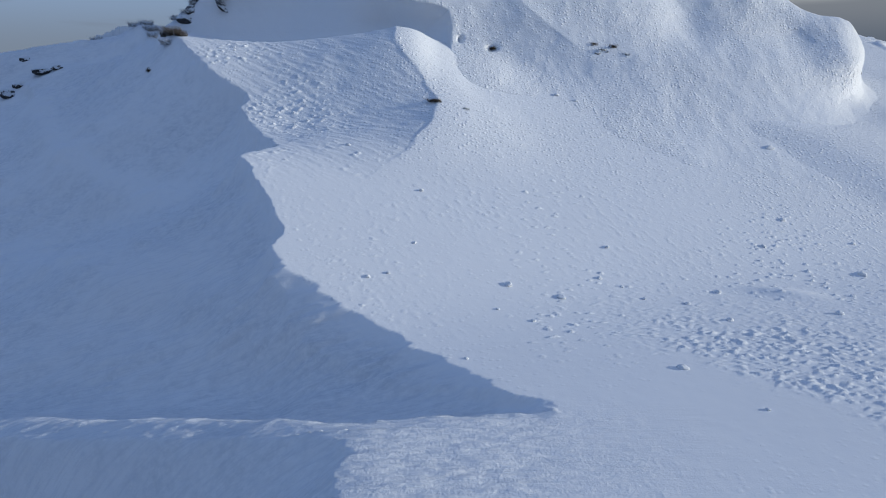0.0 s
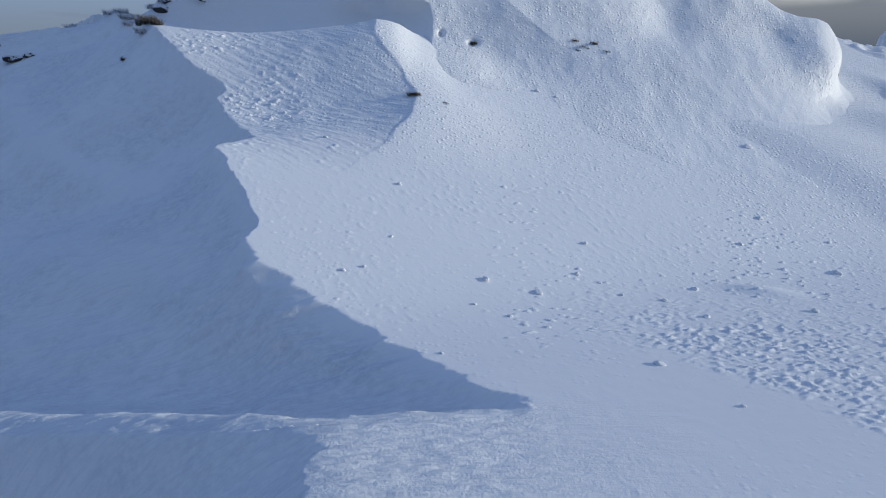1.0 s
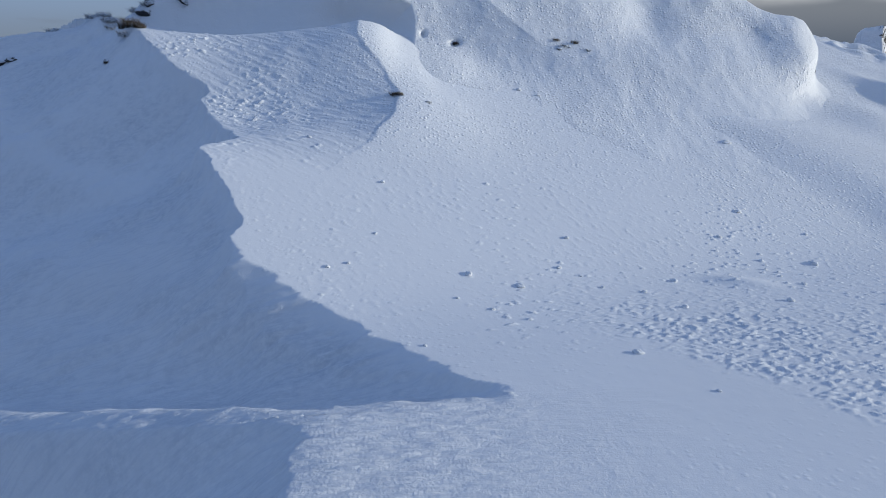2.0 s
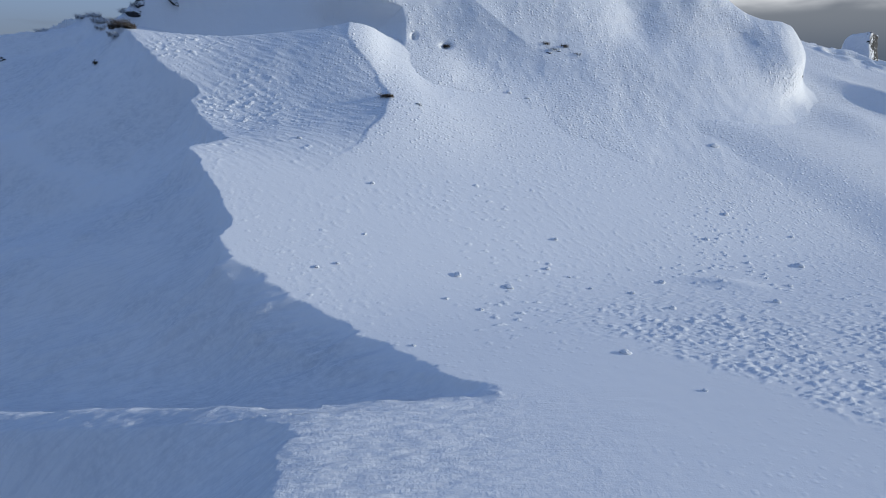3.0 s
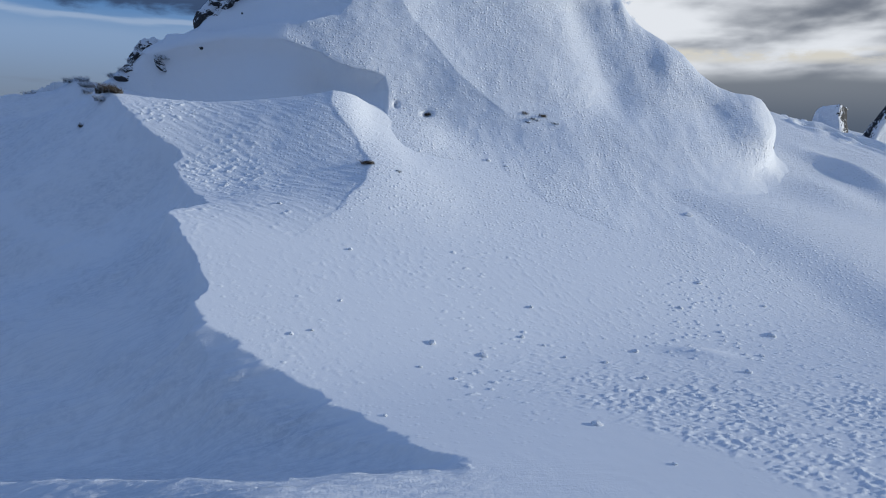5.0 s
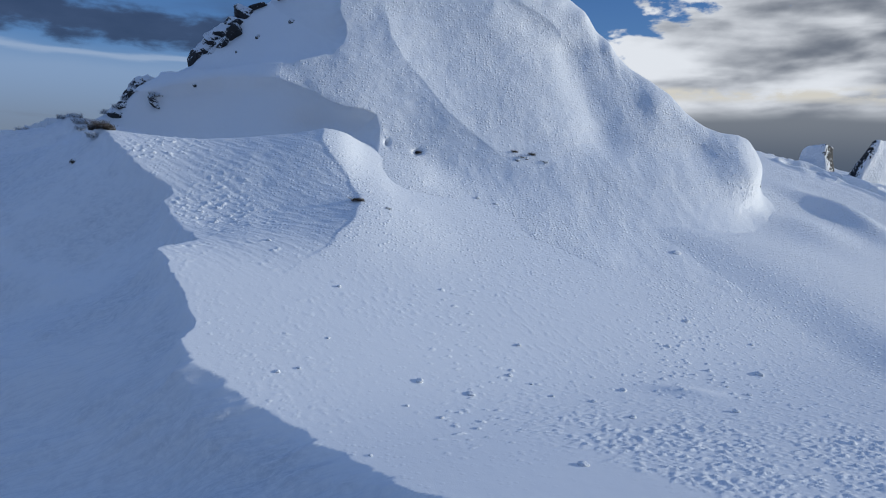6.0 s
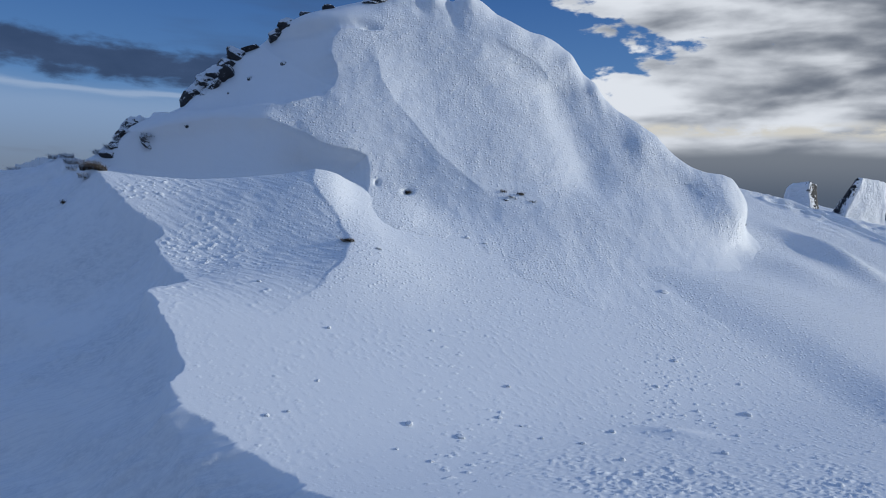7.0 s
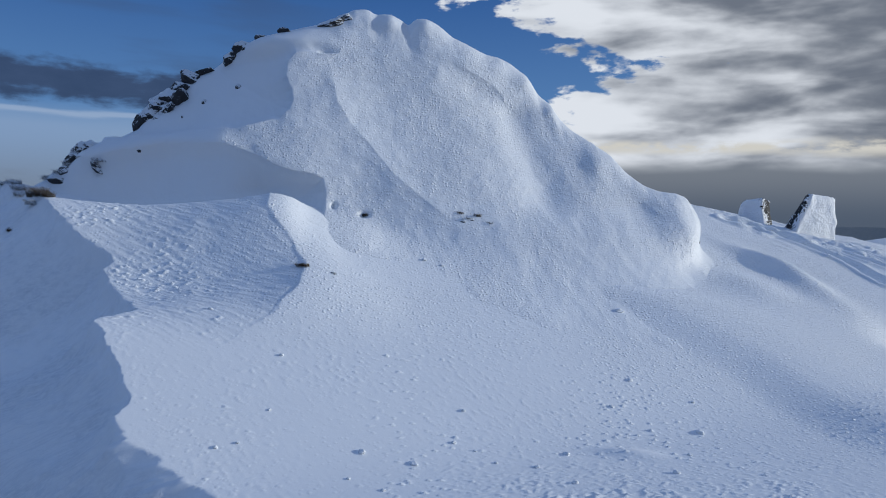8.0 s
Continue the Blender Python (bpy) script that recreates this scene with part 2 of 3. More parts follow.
LEAN_BACK = [(-6, 0.7), (-3, 0.72), (-1, 0.72), (0.5, 0.70), (2, 0.74), (3.5, 0.9), (4.6, 0.9), (5.4, 0.6), (8, 0.4)]
ROUND = [(-6, 0.15), (-3, 0.2), (-1.5, 0.25), (-0.5, 0.4), (0.5, 0.5), (2, 0.5), (3.5, 0.4), (4.5, 0.35), (5.2, 0.28), (6.1, 0.25)]
# edges on the near face, as (x, height): the lee of each lies on the left of its way
UPPER_EDGE = [(-2.6, 2.95), (-2.14, 2.98), (-1.33, 3.03), (-0.93, 3.12), (-0.58, 3.2), (-0.43, 3.33), (-0.38, 3.5), (-0.41, 3.68), (-0.5, 3.9), (-0.5, 4.15), (-0.4, 4.28), (-0.08, 4.32)]
LEDGE = [(0.1, 0.8), (0.1, 1.97), (0.11, 2.17), (0.06, 2.35), (-0.13, 2.41), (-0.48, 2.48), (-0.97, 2.71), (-1.31, 2.81), (-2.12, 2.84), (-3.3, 2.6)]
SPUR = [(0.13, 4.09), (0.25, 3.52), (0.43, 3.21), (0.68, 2.92), (1.06, 2.43), (1.51, 2.05), (1.84, 1.78)]
GULLY = [(2.98, 3.63), (3.14, 3.15), (3.22, 2.78), (3.3, 2.34), (3.3, 2.01)]
FOLD = [(2.98, 3.6), (2.86, 3.85), (2.7, 4.01), (2.32, 4.19), (1.87, 4.42)]
PILLOWS = [(1.08, 4.95, 0.22), (1.62, 4.92, 0.22), (2.3, 4.4, 0.3), (2.85, 4.3, 0.26), (3.3, 4.05, 0.2), (3.72, 3.6, 0.16)]
LIP_Y = [(-9, 10.5), (-6.5, 10.4), (-5, 10.0), (-4.2, 9.6), (-3.3, 9.2), (-1.67, 9.2), (-0.4, 9.15), (0.0, 9.3), (0.3, 10.9), (1.2, 11.5), (9, 11.5)]
LIFT = [(-4.5, 0.0), (-3.3, 0.20), (-2.6, 0.22), (-1.67, 0.23), (-0.5, 0.24), (-0.3, 0.22), (-0.1, 0.08), (0.1, 0.06), (0.35, 0.0)]
# wind-cut edges, each with its lee on the left of its way
CREST = [(0.48, 3.5), (0.15, 3.87), (-0.3, 4.33), (-0.75, 4.68), (-1.11, 4.96), (-1.25, 5.2), (-1.24, 5.43), (-1.41, 5.83), (-1.81, 6.5), (-1.56, 6.84), (-1.75, 7.24), (-2.1, 7.76), (-2.17, 8.17), (-2.57, 8.43), (-3.13, 9.0), (-3.6, 9.6), (-4.6, 11.2)]
FRONT = [(-0.3, 1.0), (-0.47, 2.64), (-0.52, 2.81), (-0.42, 2.98), (-0.51, 3.09), (-0.61, 3.16), (-0.96, 3.32), (-1.48, 3.51), (-2.05, 3.73), (-2.71, 3.98), (-8.0, 6.0)]
# how much farther off the near step's edge runs as it goes into the lee
BACK = [(-8, 2.83), (-2.71, 0.81), (-2.05, 0.56), (-1.48, 0.34), (-0.96, 0.15), (-0.6, 0.0), (9, 0.0)]
# soft drift steps lying in the lee
DRIFT = [(-4.44, 7.01), (-3.49, 6.28), (-2.76, 5.79), (-2.01, 5.4), (-1.35, 4.89), (-0.85, 4.58)]
WELT = [(-5.2, 9.3), (-5.07, 9.12), (-4.5, 8.34), (-4.08, 7.95), (-3.58, 7.64), (-2.77, 7.23)]
BAND = [(-0.55, 6.47), (-0.33, 6.76), (-0.1, 7.35), (-0.08, 7.75), (-0.21, 8.17), (-0.55, 8.81), (-0.52, 9.9)]
# crest line of a low swell on the open slope
SWELL_LINE = [(4.9, 4.0), (4.95, 5.6), (4.85, 6.4), (4.7, 7.1), (4.3, 7.6), (3.9, 8.1), (3.5, 8.5), (2.8, 9.0)]


# furrows trodden across the far field
TRACKS = [[(9.19, 10.51), (9.15, 11.38), (8.74, 12.05), (8.31, 12.64), (7.7, 12.8)], [(10.04, 11.55), (9.61, 12.14), (9.06, 12.52), (8.2, 13.2)], [(10.9, 12.0), (10.3, 12.9), (9.4, 13.6)]]


def slope(x, y):
    """The open slope below the tor, rising away from the eye."""
    lip = curve(x, LIP_Y, 0.25)
    lean = np.minimum(y, lip)
    rise = 0.36 * soft(lean - 4.55 - 0.37 * np.clip(x, -8, 9), 0.25) - 0.22 * soft(y - lip - 0.1, 0.08) * ease(x, 5.5, 4.0)
    field = 1.70 - 0.17 * (x - 11.2) + 0.14 * (np.minimum(y, 22.0) - 16.6) + 0.12 * soft(9.5 - x, 0.5)
    east = 0.36 * soft(y - 4.55 - 0.37 * np.clip(x, -8, 14), 0.25)
    east = field - soft(field - east, 0.12)
    return rise + (east - rise) * ease(x, 4.6, 6.2)


def lee(d, lip, lip_size, fall, reach):
    """How far the snow drops d metres into the lee of an edge: a sharp lip, then a fall that levels out."""
    d = np.maximum(d, 0)
    return lip * (1 - np.exp(-d / lip_size)) + fall * reach * (1 - np.exp(-d / reach))


def land(x, y):
    """Height of the snow, without its fine relief."""
    far = np.hypot(x, y)
    base = slope(x, y)
    wx = fractal(x * 1.1, y * 1.1, 3, 0.5, 11) * 0.05
    wy = fractal(x * 1.1, y * 1.1, 3, 0.5, 17) * 0.05
    streak = fractal(x * 1.5, y * 9.0, 3, 0.6, 23)
    h = base + curve(x, LIFT, 0.08) * ease(y, 7.7, 9.1)
    # the plateau's edge against the rough apron
    d = side(x + wx, y + wy, BAND)
    tilt = np.where(d < 0, 0.15 * np.exp(-(d / 0.8) ** 2), 0.15 - 0.28 * soft(1.55 - soft(1.55 - np.maximum(d, 0), 0.3) - 0.02, 0.02))
    h = h + (tilt - 0.013 * ease(d, 0.0, 0.05)) * ease(y, 6.2, 7.4) * np.where(tilt > 0, ease(y, 10.0, 9.2), ease(y, 10.6, 10.0))
    # long lee slope left of the wind-cut crest
    scallop = (0.07 * np.abs(fractal(x * 2.4 + 1.3 * y, y * 3.1, 2, 0.5, 27)) + 0.02 * fractal(x * 9, y * 9, 2, 0.5, 28)) * ease(y, 5.0, 6.2)
    d = side(x + wx * 0.8 + 0.05 * streak * ease(y, 6.0, 4.5) + scallop, y + wy * 0.5, CREST)
    into = np.maximum(d, 0)
    outer = 0.28 * ease(y, 5.3, 4.3) * ease(y, 3.5, 4.0)
    shelf = 0.62 * np.minimum(into, outer)
    into = np.maximum(into - outer, 0)
    deep = shelf + 0.07 * (1 - np.exp(-into / 0.06)) + 0.12 * (1 - np.exp(-into / 0.3)) + 0.54 * 12.0 * (1 - np.exp(-into / 12.0)) + 0.09 * ease(y, 5.6, 6.4) * ease(y, 8.4, 7.4) * (1 - np.exp(-into / 0.15))
    v = y - curve(x, BACK, 0.15)
    band = -0.21 * soft(-0.45 - x, 0.15) - 0.02 * ease(x, 0.1, -0.5)
    floor = 0.24 * (np.clip(x, -6, 0) - 0.15) - 0.03 - 0.06 * ease(x, -0.9, -0.2)
    low = h - deep
    low = np.where(y < 7, floor + soft(low - floor, 0.08), low)
    low = band + (low - band) * ease(v, 3.25, 3.6 + 0.6 * ease(x, -0.6, -1.4)) * ease(x, 0.60, 0.42)
    h = np.where((d > 0) & (v > 3.2), np.minimum(low, h), h)
    into = ease(d, 0.1, 0.5)
    d = side(x + wx, y + wy * 2, DRIFT)
    h = h - 0.09 * ease(-d, -0.05, 0.35) * ease(-d, 1.6, 0.6) * into * ease(x, -0.7, -1.2)
    d = side(x + wx, y + wy * 2, WELT)
    h = h + (0.05 * np.exp(-(d / 0.16) ** 2) - 0.06 * ease(-d, 0.0, 0.3) * ease(-d, 1.2, 0.5)) * into * ease(x, -2.4, -3.4)
    # the near step
    d = side(x + wx * 0.5 + 0.035 * streak, y + wy * 0.3, FRONT)
    h = h + (band - h) * ease(v, 3.6, 3.3) * ease(x, -0.3, -0.9)
    h = h - lee(d, 0.05, 0.05, 0.2, 0.9) - 0.28 * ease(d, 0.0, 0.25) * soft(-0.45 - x, 0.15) * ease(v, 3.75, 3.3)
    # a long low swell down the open slope
    d = side(x, y, SWELL_LINE)
    h = h + 0.10 * ease(-d, -0.45, 0.55) * ease(-d, 2.6, 0.7) * ease(y, 9.4, 8.3) * ease(y, 4.6, 6.0)
    # drift and scour beside the tor, on the open field
    h = h + bump(x, y, 7.15, 10.2, 0.21, 0.8, 0.32, -70) + bump(x, y, 6.2, 9.4, 0.08, 0.5, 0.5) + bump(x, y, 8.3, 8.6, -0.35, 0.8, 0.5, 20)
    # beyond the hilltop the ground falls away to low country
    away = ease(far, 26, 70)
    out = bump(x, y, 52, 58, 4.2, 16, 12, -40) - 1.6 * soft(far - 40, 12) * 0.06 + 0.5 * fractal(x * 0.05, y * 0.05, 3, 0.5, 41)
    h = h * (1 - away) + away * np.maximum(out, -16 + 1.0 * fractal(x * 0.004, y * 0.004, 3, 0.5, 43))
    return h


def relief(x, y, z):
    """Fine wind-made relief of the snow that stands at height z, in metres."""
    up = y + 0.85 * z
    d = np.where(y < 3.35, -1.0, side(x, y, CREST))
    lit = ease(d, 0.05, -0.05)
    apron = ease(y, 6.0, 8.0)
    plateau = lit * ease(y, 5.9, 6.8) * ease(side(x, y, BAND), -0.1, 0.15) * ease(y, 10.2, 9.6) * ease(x, 0.4, -0.2)
    near = np.hypot(x, y) < 45
    h = np.zeros_like(x)
    # frosty grain, coarser and stronger on the tor and its apron
    grain = pebbled(x, up)
    zone = np.clip(0.5 + fractal(x * 0.45, y * 0.45, 2, 0.5, 63), 0.1, 1)
    h += grain * (0.0010 + 0.0028 * apron * (1 - plateau)) * (0.35 + 0.65 * zone) * np.where(d > 0, 0.5, 1)
    mild = fractal(x * 6.5, up * 6.5, 3, 0.55, 67)
    h += mild * 0.0016 * (0.3 + 0.7 * apron) * np.where(d > 0, 0.4, 1)
    # slanting wind scratches on the open slope
    a, b = x * 0.46 - y * 0.88, x * 0.88 + y * 0.46
    scratch = np.maximum(fractal(a * 10.0, b * 25.0, 2, 0.5, 71) - 0.22, 0)
    h += scratch * 0.006 * lit * ease(y, 3.9, 4.8) * (1 - apron * 0.5) * np.clip(0.5 + 1.2 * fractal(x * 0.9, y * 0.9, 2, 0.5, 72), 0, 1)
    # crusty clods and slanting combs on the plateau
    p, q = 0.82 * x - 0.57 * y, 0.57 * x + 0.82 * y
    clod = np.maximum(fractal(p * 14, q * 25, 2, 0.5, 73) - 0.42, 0)
    h += np.minimum(clod, 0.35) * 0.055 * plateau * np.clip(0.4 + 1.3 * fractal(x * 1.1, y * 1.1, 2, 0.5, 75), 0, 1) * ease(d, -1.3, -0.3)
    h += fractal(p * 2.6, q * 17, 3, 0.55, 76) * 0.0042 * plateau
    # a field of small sastrugi on the flat
    field = bump(x, y, 1.4, 4.6, 0.4, 0.6, 0.45, -20) + bump(x, y, 2.15, 4.35, 0.8, 0.7, 0.55, -25) + bump(x, y, 2.45, 3.65, 1.0, 0.8, 0.6, -30) + bump(x, y, 3.2, 3.9, 1.0, 0.8, 0.8) + bump(x, y, 2.35, 3.2, 0.9, 0.6, 0.4, -40)
    field = np.clip(field * (0.75 + 0.7 * fractal(x * 1.3, y * 1.3, 2, 0.5, 77)), 0, 1) * ease((x - 0.9) * 0.75 + (y - 4.4) * 0.667, 0.0, 0.35)
    wave = fractal(x * 20 + 5.0 * y, y * 27.0 - 6 * x, 2, 0.6, 79) + 0.5 * fractal(x * 7, y * 8, 1, 0.5, 80)
    h += (np.maximum(wave - 0.05, 0) * 0.017 - 0.002) * field + bump(x, y, 2.6, 5.2, 0.035, 0.25, 0.09, -12)
    # grains of broken crust strewn over the flat
    crumb = np.maximum(fractal(x * 21, y * 24, 2, 0.5, 81) - 0.55, 0)
    h += crumb * 0.045 * lit * np.clip(0.45 + fractal(x * 0.8, y * 0.8, 2, 0.5, 82), 0, 1) * ease(y, 3.7, 4.3) * ease(y, 7.4, 6.4) * (0.35 + 0.65 * ease(x, 0.0, 1.2))
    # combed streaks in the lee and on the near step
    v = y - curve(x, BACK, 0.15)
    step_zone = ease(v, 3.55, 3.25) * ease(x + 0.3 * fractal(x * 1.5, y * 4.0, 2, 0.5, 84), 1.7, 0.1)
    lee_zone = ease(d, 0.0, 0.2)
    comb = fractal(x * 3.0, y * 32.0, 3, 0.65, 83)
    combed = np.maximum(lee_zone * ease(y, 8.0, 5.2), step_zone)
    h += comb * (0.0012 + 0.007 * ease(x, -1.1, -0.2) * ease(x, 0.9, 0.2)) * combed
    h += fractal(x * 10 + 2 * y, y * 30, 2, 0.6, 86) * 0.0024 * step_zone
    h += (fractal(x * 1.1, y * 3.2, 3, 0.5, 85) * 0.014 + fractal(x * 5 + 2 * y, y * 8 - 2 * x, 4, 0.6, 88) * 0.007) * lee_zone
    # trodden and furrowed snow on the far field
    h += np.abs(fractal(x * 0.9, y * 0.9 + 0.5 * x, 3, 0.55, 87)) * 0.08 * ease(x, 6.8, 8.0) * ease(y, 11.0, 12.5)
    chunk = np.maximum(fractal(x * 3.0, y * 3.0, 2, 0.5, 93) - 0.38, 0)
    h += np.minimum(chunk, 0.25) * 0.14 * ease(x, 7.4, 8.4) * ease(y, 11.0, 12.0) * ease(y, 20.0, 15.0)
    for line in TRACKS:
        off = np.abs(side(x, y, line) + 0.05 * fractal(x * 2, y * 2, 2, 0.5, 91))
        h += 0.05 * np.exp(-((off - 0.22) / 0.10) ** 2) - 0.10 * np.exp(-(off / 0.13) ** 2)
    crust = np.where(d > 0, 0.12, 0.16 + 0.7 * apron * (1 - 0.6 * plateau)) * (0.45 + 0.55 * zone)
    crust = crust + 0.35 * ease(x, 2.5, 5.0) * ease(y, 4.5, 6.0) * lit 
    crust *= 1 - 0.8 * step_zone
    crust *= np.clip(1 - 0.75 * bump(x, y, 1.3, 3.35, 1.0, 1.0, 0.4, -8), 0, 1)
    # painted shade for the lee: darker by the crest, lighter along drift strips
    shade_tone = 0.36 + 0.35 * fractal(x * 0.7 + 0.4 * y, y * 1.5 - 0.5 * x, 2, 0.5, 94) + 0.34 * fractal(x * 4 + 2 * y, y * 8 - 2 * x, 4, 0.7, 95) + 0.3 * ease(d, 1.6, 0.2) * ease(y, 7.0, 5.5)
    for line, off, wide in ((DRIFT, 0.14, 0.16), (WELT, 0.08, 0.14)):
        shade_tone = shade_tone - 0.55 * np.exp(-((side(x, y, line) - off) / wide) ** 2) * ease(x, -0.6, -1.2)
    shade_tone = np.clip(shade_tone, 0, 1) * np.maximum(lee_zone, 0.6 * step_zone * ease(x, 0.2, -0.6))
    return np.where(near, h, 0), np.where(near, crust, 0.3), np.where(near, combed, 0), np.where(near, shade_tone, 0)


# ---- the tor ----
def wall(x, z):
    """How far off the tor's near face stands at x and height z; also how smooth and sheltered it is."""
    y = curve(x, FOOT_Y, 0.2) + (z - curve(x, FOOT_Z, 0.3)) * curve(x, LEAN_BACK, 0.3)
    # the spur: its far side turns to the sun
    d = side(x, z, SPUR)
    y = y + ease(z, 4.4, 3.4) * ease(z, 1.6, 2.1) * (0.22 * (1 - np.exp(-np.maximum(d, 0) / 0.8)) + 0.05 * (1 - np.exp(-np.maximum(-d, 0) / 0.5)))
    d = side(x, z, GULLY)
    y = y + 0.13 * np.exp(-(d / 0.32) ** 2) * ease(z, 1.7, 2.3) * ease(z, 3.9, 3.4)
    d = side(x, z, FOLD)
    y = y + lee(d, 0.02, 0.10, 0.2, 0.2) * ease(d, 0.7, 0.2) * ease(x, 1.8, 2.5) * ease(x, 3.3, 2.9) * ease(z, 3.6, 3.9)
    y = y - bump(x, z, 4.3, 2.75, 0.14, 0.28, 0.35) - bump(x, z, 5.5, 1.9, 0.16, 0.36, 0.5) + bump(x, z, 4.8, 1.9, 0.07, 0.3, 0.35) + bump(x, z, 5.9, 1.45, 0.25, 0.25, 0.22)
    for cx, cz, a in PILLOWS:
        y = y - bump(x, z, cx, cz, 0.10 if cx < 2 else 0.05, a, a * 0.8)
    # wind-scooped hollows on the lee flank
    wx, wz = 0.03 * fractal(x * 2.2, z * 2.2, 3, 0.5, 12), 0.03 * fractal(x * 2.2, z * 2.2, 3, 0.5, 15)
    up = side(x + wx, z + wz, UPPER_EDGE)
    y = y + lee(up, 0.17, 0.07, 0.5, 2.2) * ease(z, 4.55, 4.15) * ease(x, 0.3, -0.15)
    low = side(x + wx * 0.5, z + wz * 0.5, LEDGE)
    y = y + lee(low, 0.18 * ease(x, -1.9, -0.5), 0.06, 0.5, 0.9)
    y = y - 0.14 * np.exp(-((low + 0.04) / 0.15) ** 2) * ease(x, -3.5, -2.7) * ease(x, -0.9, -1.7) + bump(x, z, -0.75, 2.2, 0.16, 0.32, 0.2)
    # the blunt end
    p = np.clip((x - 5.35) / 0.71, 0, 0.999)
    y = y + 0.8 * (1 - np.sqrt(1 - p * p))
    calm = np.maximum(np.maximum(ease(up, -0.06, 0.06) * ease(z, 2.8, 3.0) * ease(x, 0.5, -0.3), ease(low, -0.04, 0.05)), ease(x, -1.0, -1.5))
    return y + 0.03 * fractal(x * 0.9, z * 0.9, 2, 0.5, 5), calm


def foot(x, z, y):
    """Where the face runs out smoothly into the open slope."""
    apron = z / 0.36 + 4.55 + 0.37 * x + 4.0 * ease(x, 0.10, -0.15) - 0.30 * ease(x, 1.2, 0.3)
    k = 0.12 + 0.24 * ease(x, 0.8, 2.6) * ease(x, 5.4, 4.4)
    return -k * np.logaddexp(-y / k, -apron / k) + 0.3 * ease(y - apron, 0.15 + 2.5 * k, 0.8 + 4.0 * k)


def tor_grid():
    """The tor's skin: up the near face, over the rounded top and down behind."""
    x = np.concatenate([np.arange(-4.9, 5.5, 0.0125), 5.5 + 0.55 * np.sin(np.linspace(0, math.pi / 2, 60))])
    broad, sharp = curve(x, RIDGE_Z, 0.22), curve(x, RIDGE_Z, 0.035) + 0.05 * ease(x, -1.5, -0.5) * ease(x, 4.5, 3.5)
    r, far, low = curve(x, ROUND, 0.2), curve(x, RIDGE_Y, 0.3), curve(x, FOOT_Z, 0.3) - 0.6 - 0.6 * ease(x, 0.8, 2.6)
    shoulder = np.maximum(broad - r, low + 0.05)
    body = np.linspace(0, 1, 245)[:, None]
    turn = np.linspace(0, math.pi, 90)[1:, None]
    down = np.linspace(0, 1, 24)[1:, None]
    X = np.broadcast_to(x, (245 + 89 + 23, len(x))).copy()
    Z = np.concatenate([low + (shoulder - low) * body, shoulder + (broad - shoulder) * np.sin(turn), shoulder - (shoulder - 0.3) * down])
    top = np.broadcast_to(broad, X.shape)
    Y, calm = wall(X, np.minimum(Z, top))
    Y = foot(X, Z, Y)
    back = np.clip(far - wall(x, broad)[0], 0.10, 1.4)
    around = 245 + np.arange(89)
    crown = wall(X[around], Z[around])[0]
    front = crown[:44] + back * (1 - np.cos(turn[:44]))
    Y[245:289] = front
    Y[289:334] = front[-1] + (back + 0.2) * -np.cos(turn[44:])
    Y[334:] = Y[333] + 1.6 * down
    # the skyline's small bumps fade down the face
    Z = Z + (sharp - broad) * ease((Z - low) / (top - low), 0.80, 1.0)
    rows = np.arange(len(X))[:, None]
    # grain of the rime
    w = Z * 1.25
    rough = 1 - 0.92 * calm
    zone = np.clip(0.6 + fractal(X * 0.6, w * 0.6, 2, 0.5, 63), 0.2, 1)
    fine = pebbled(X, w)
    lumps = fractal(X * 2.6 + w * 1.9, w * 2.6 - X * 1.9, 3, 0.5, 67)
    sink = (fine * 0.0020 * zone + lumps * 0.005) * rough + lumps * 0.002
    sink = sink * ease(rows, 330, 270)
    pits = bump(X, Z, 0.22, 1.99, -0.07, 0.032, 0.036) + bump(X, Z, 0.62, 1.88, -0.07, 0.06, 0.035)
    P = np.stack([X, Y, Z], -1)
    across, upward = np.gradient(P, axis=1), np.gradient(P, axis=0)
    N = np.cross(across, upward)
    N /= np.linalg.norm(N, axis=-1, keepdims=True) + 1e-12
    P = P + N * (sink + pits)[..., None]
    across, upward = np.gradient(P, axis=1), np.gradient(P, axis=0)
    N = np.cross(across, upward)
    N /= np.linalg.norm(N, axis=-1, keepdims=True) + 1e-12
    return P, N, (0.2 + 0.8 * zone) * rough + 0.05


def spread(lo, hi, cell, mid, far):
    """Grid lines: even cells from lo to hi, coarser ones up to mid, then growing out to +-far."""
    inner = list(np.arange(lo, hi, cell)) + list(np.arange(hi, mid, cell * 2.6))
    out, gap, at = [], cell * 2.6, mid
    while at < far:
        out.append(at)
        gap *= 1.12
        at += gap
    low, gap, at = [], cell * 1.12, lo
    while at > -far:
        at -= gap
        gap *= 1.12
        low.append(at)
    return np.array(low[::-1] + inner + out)


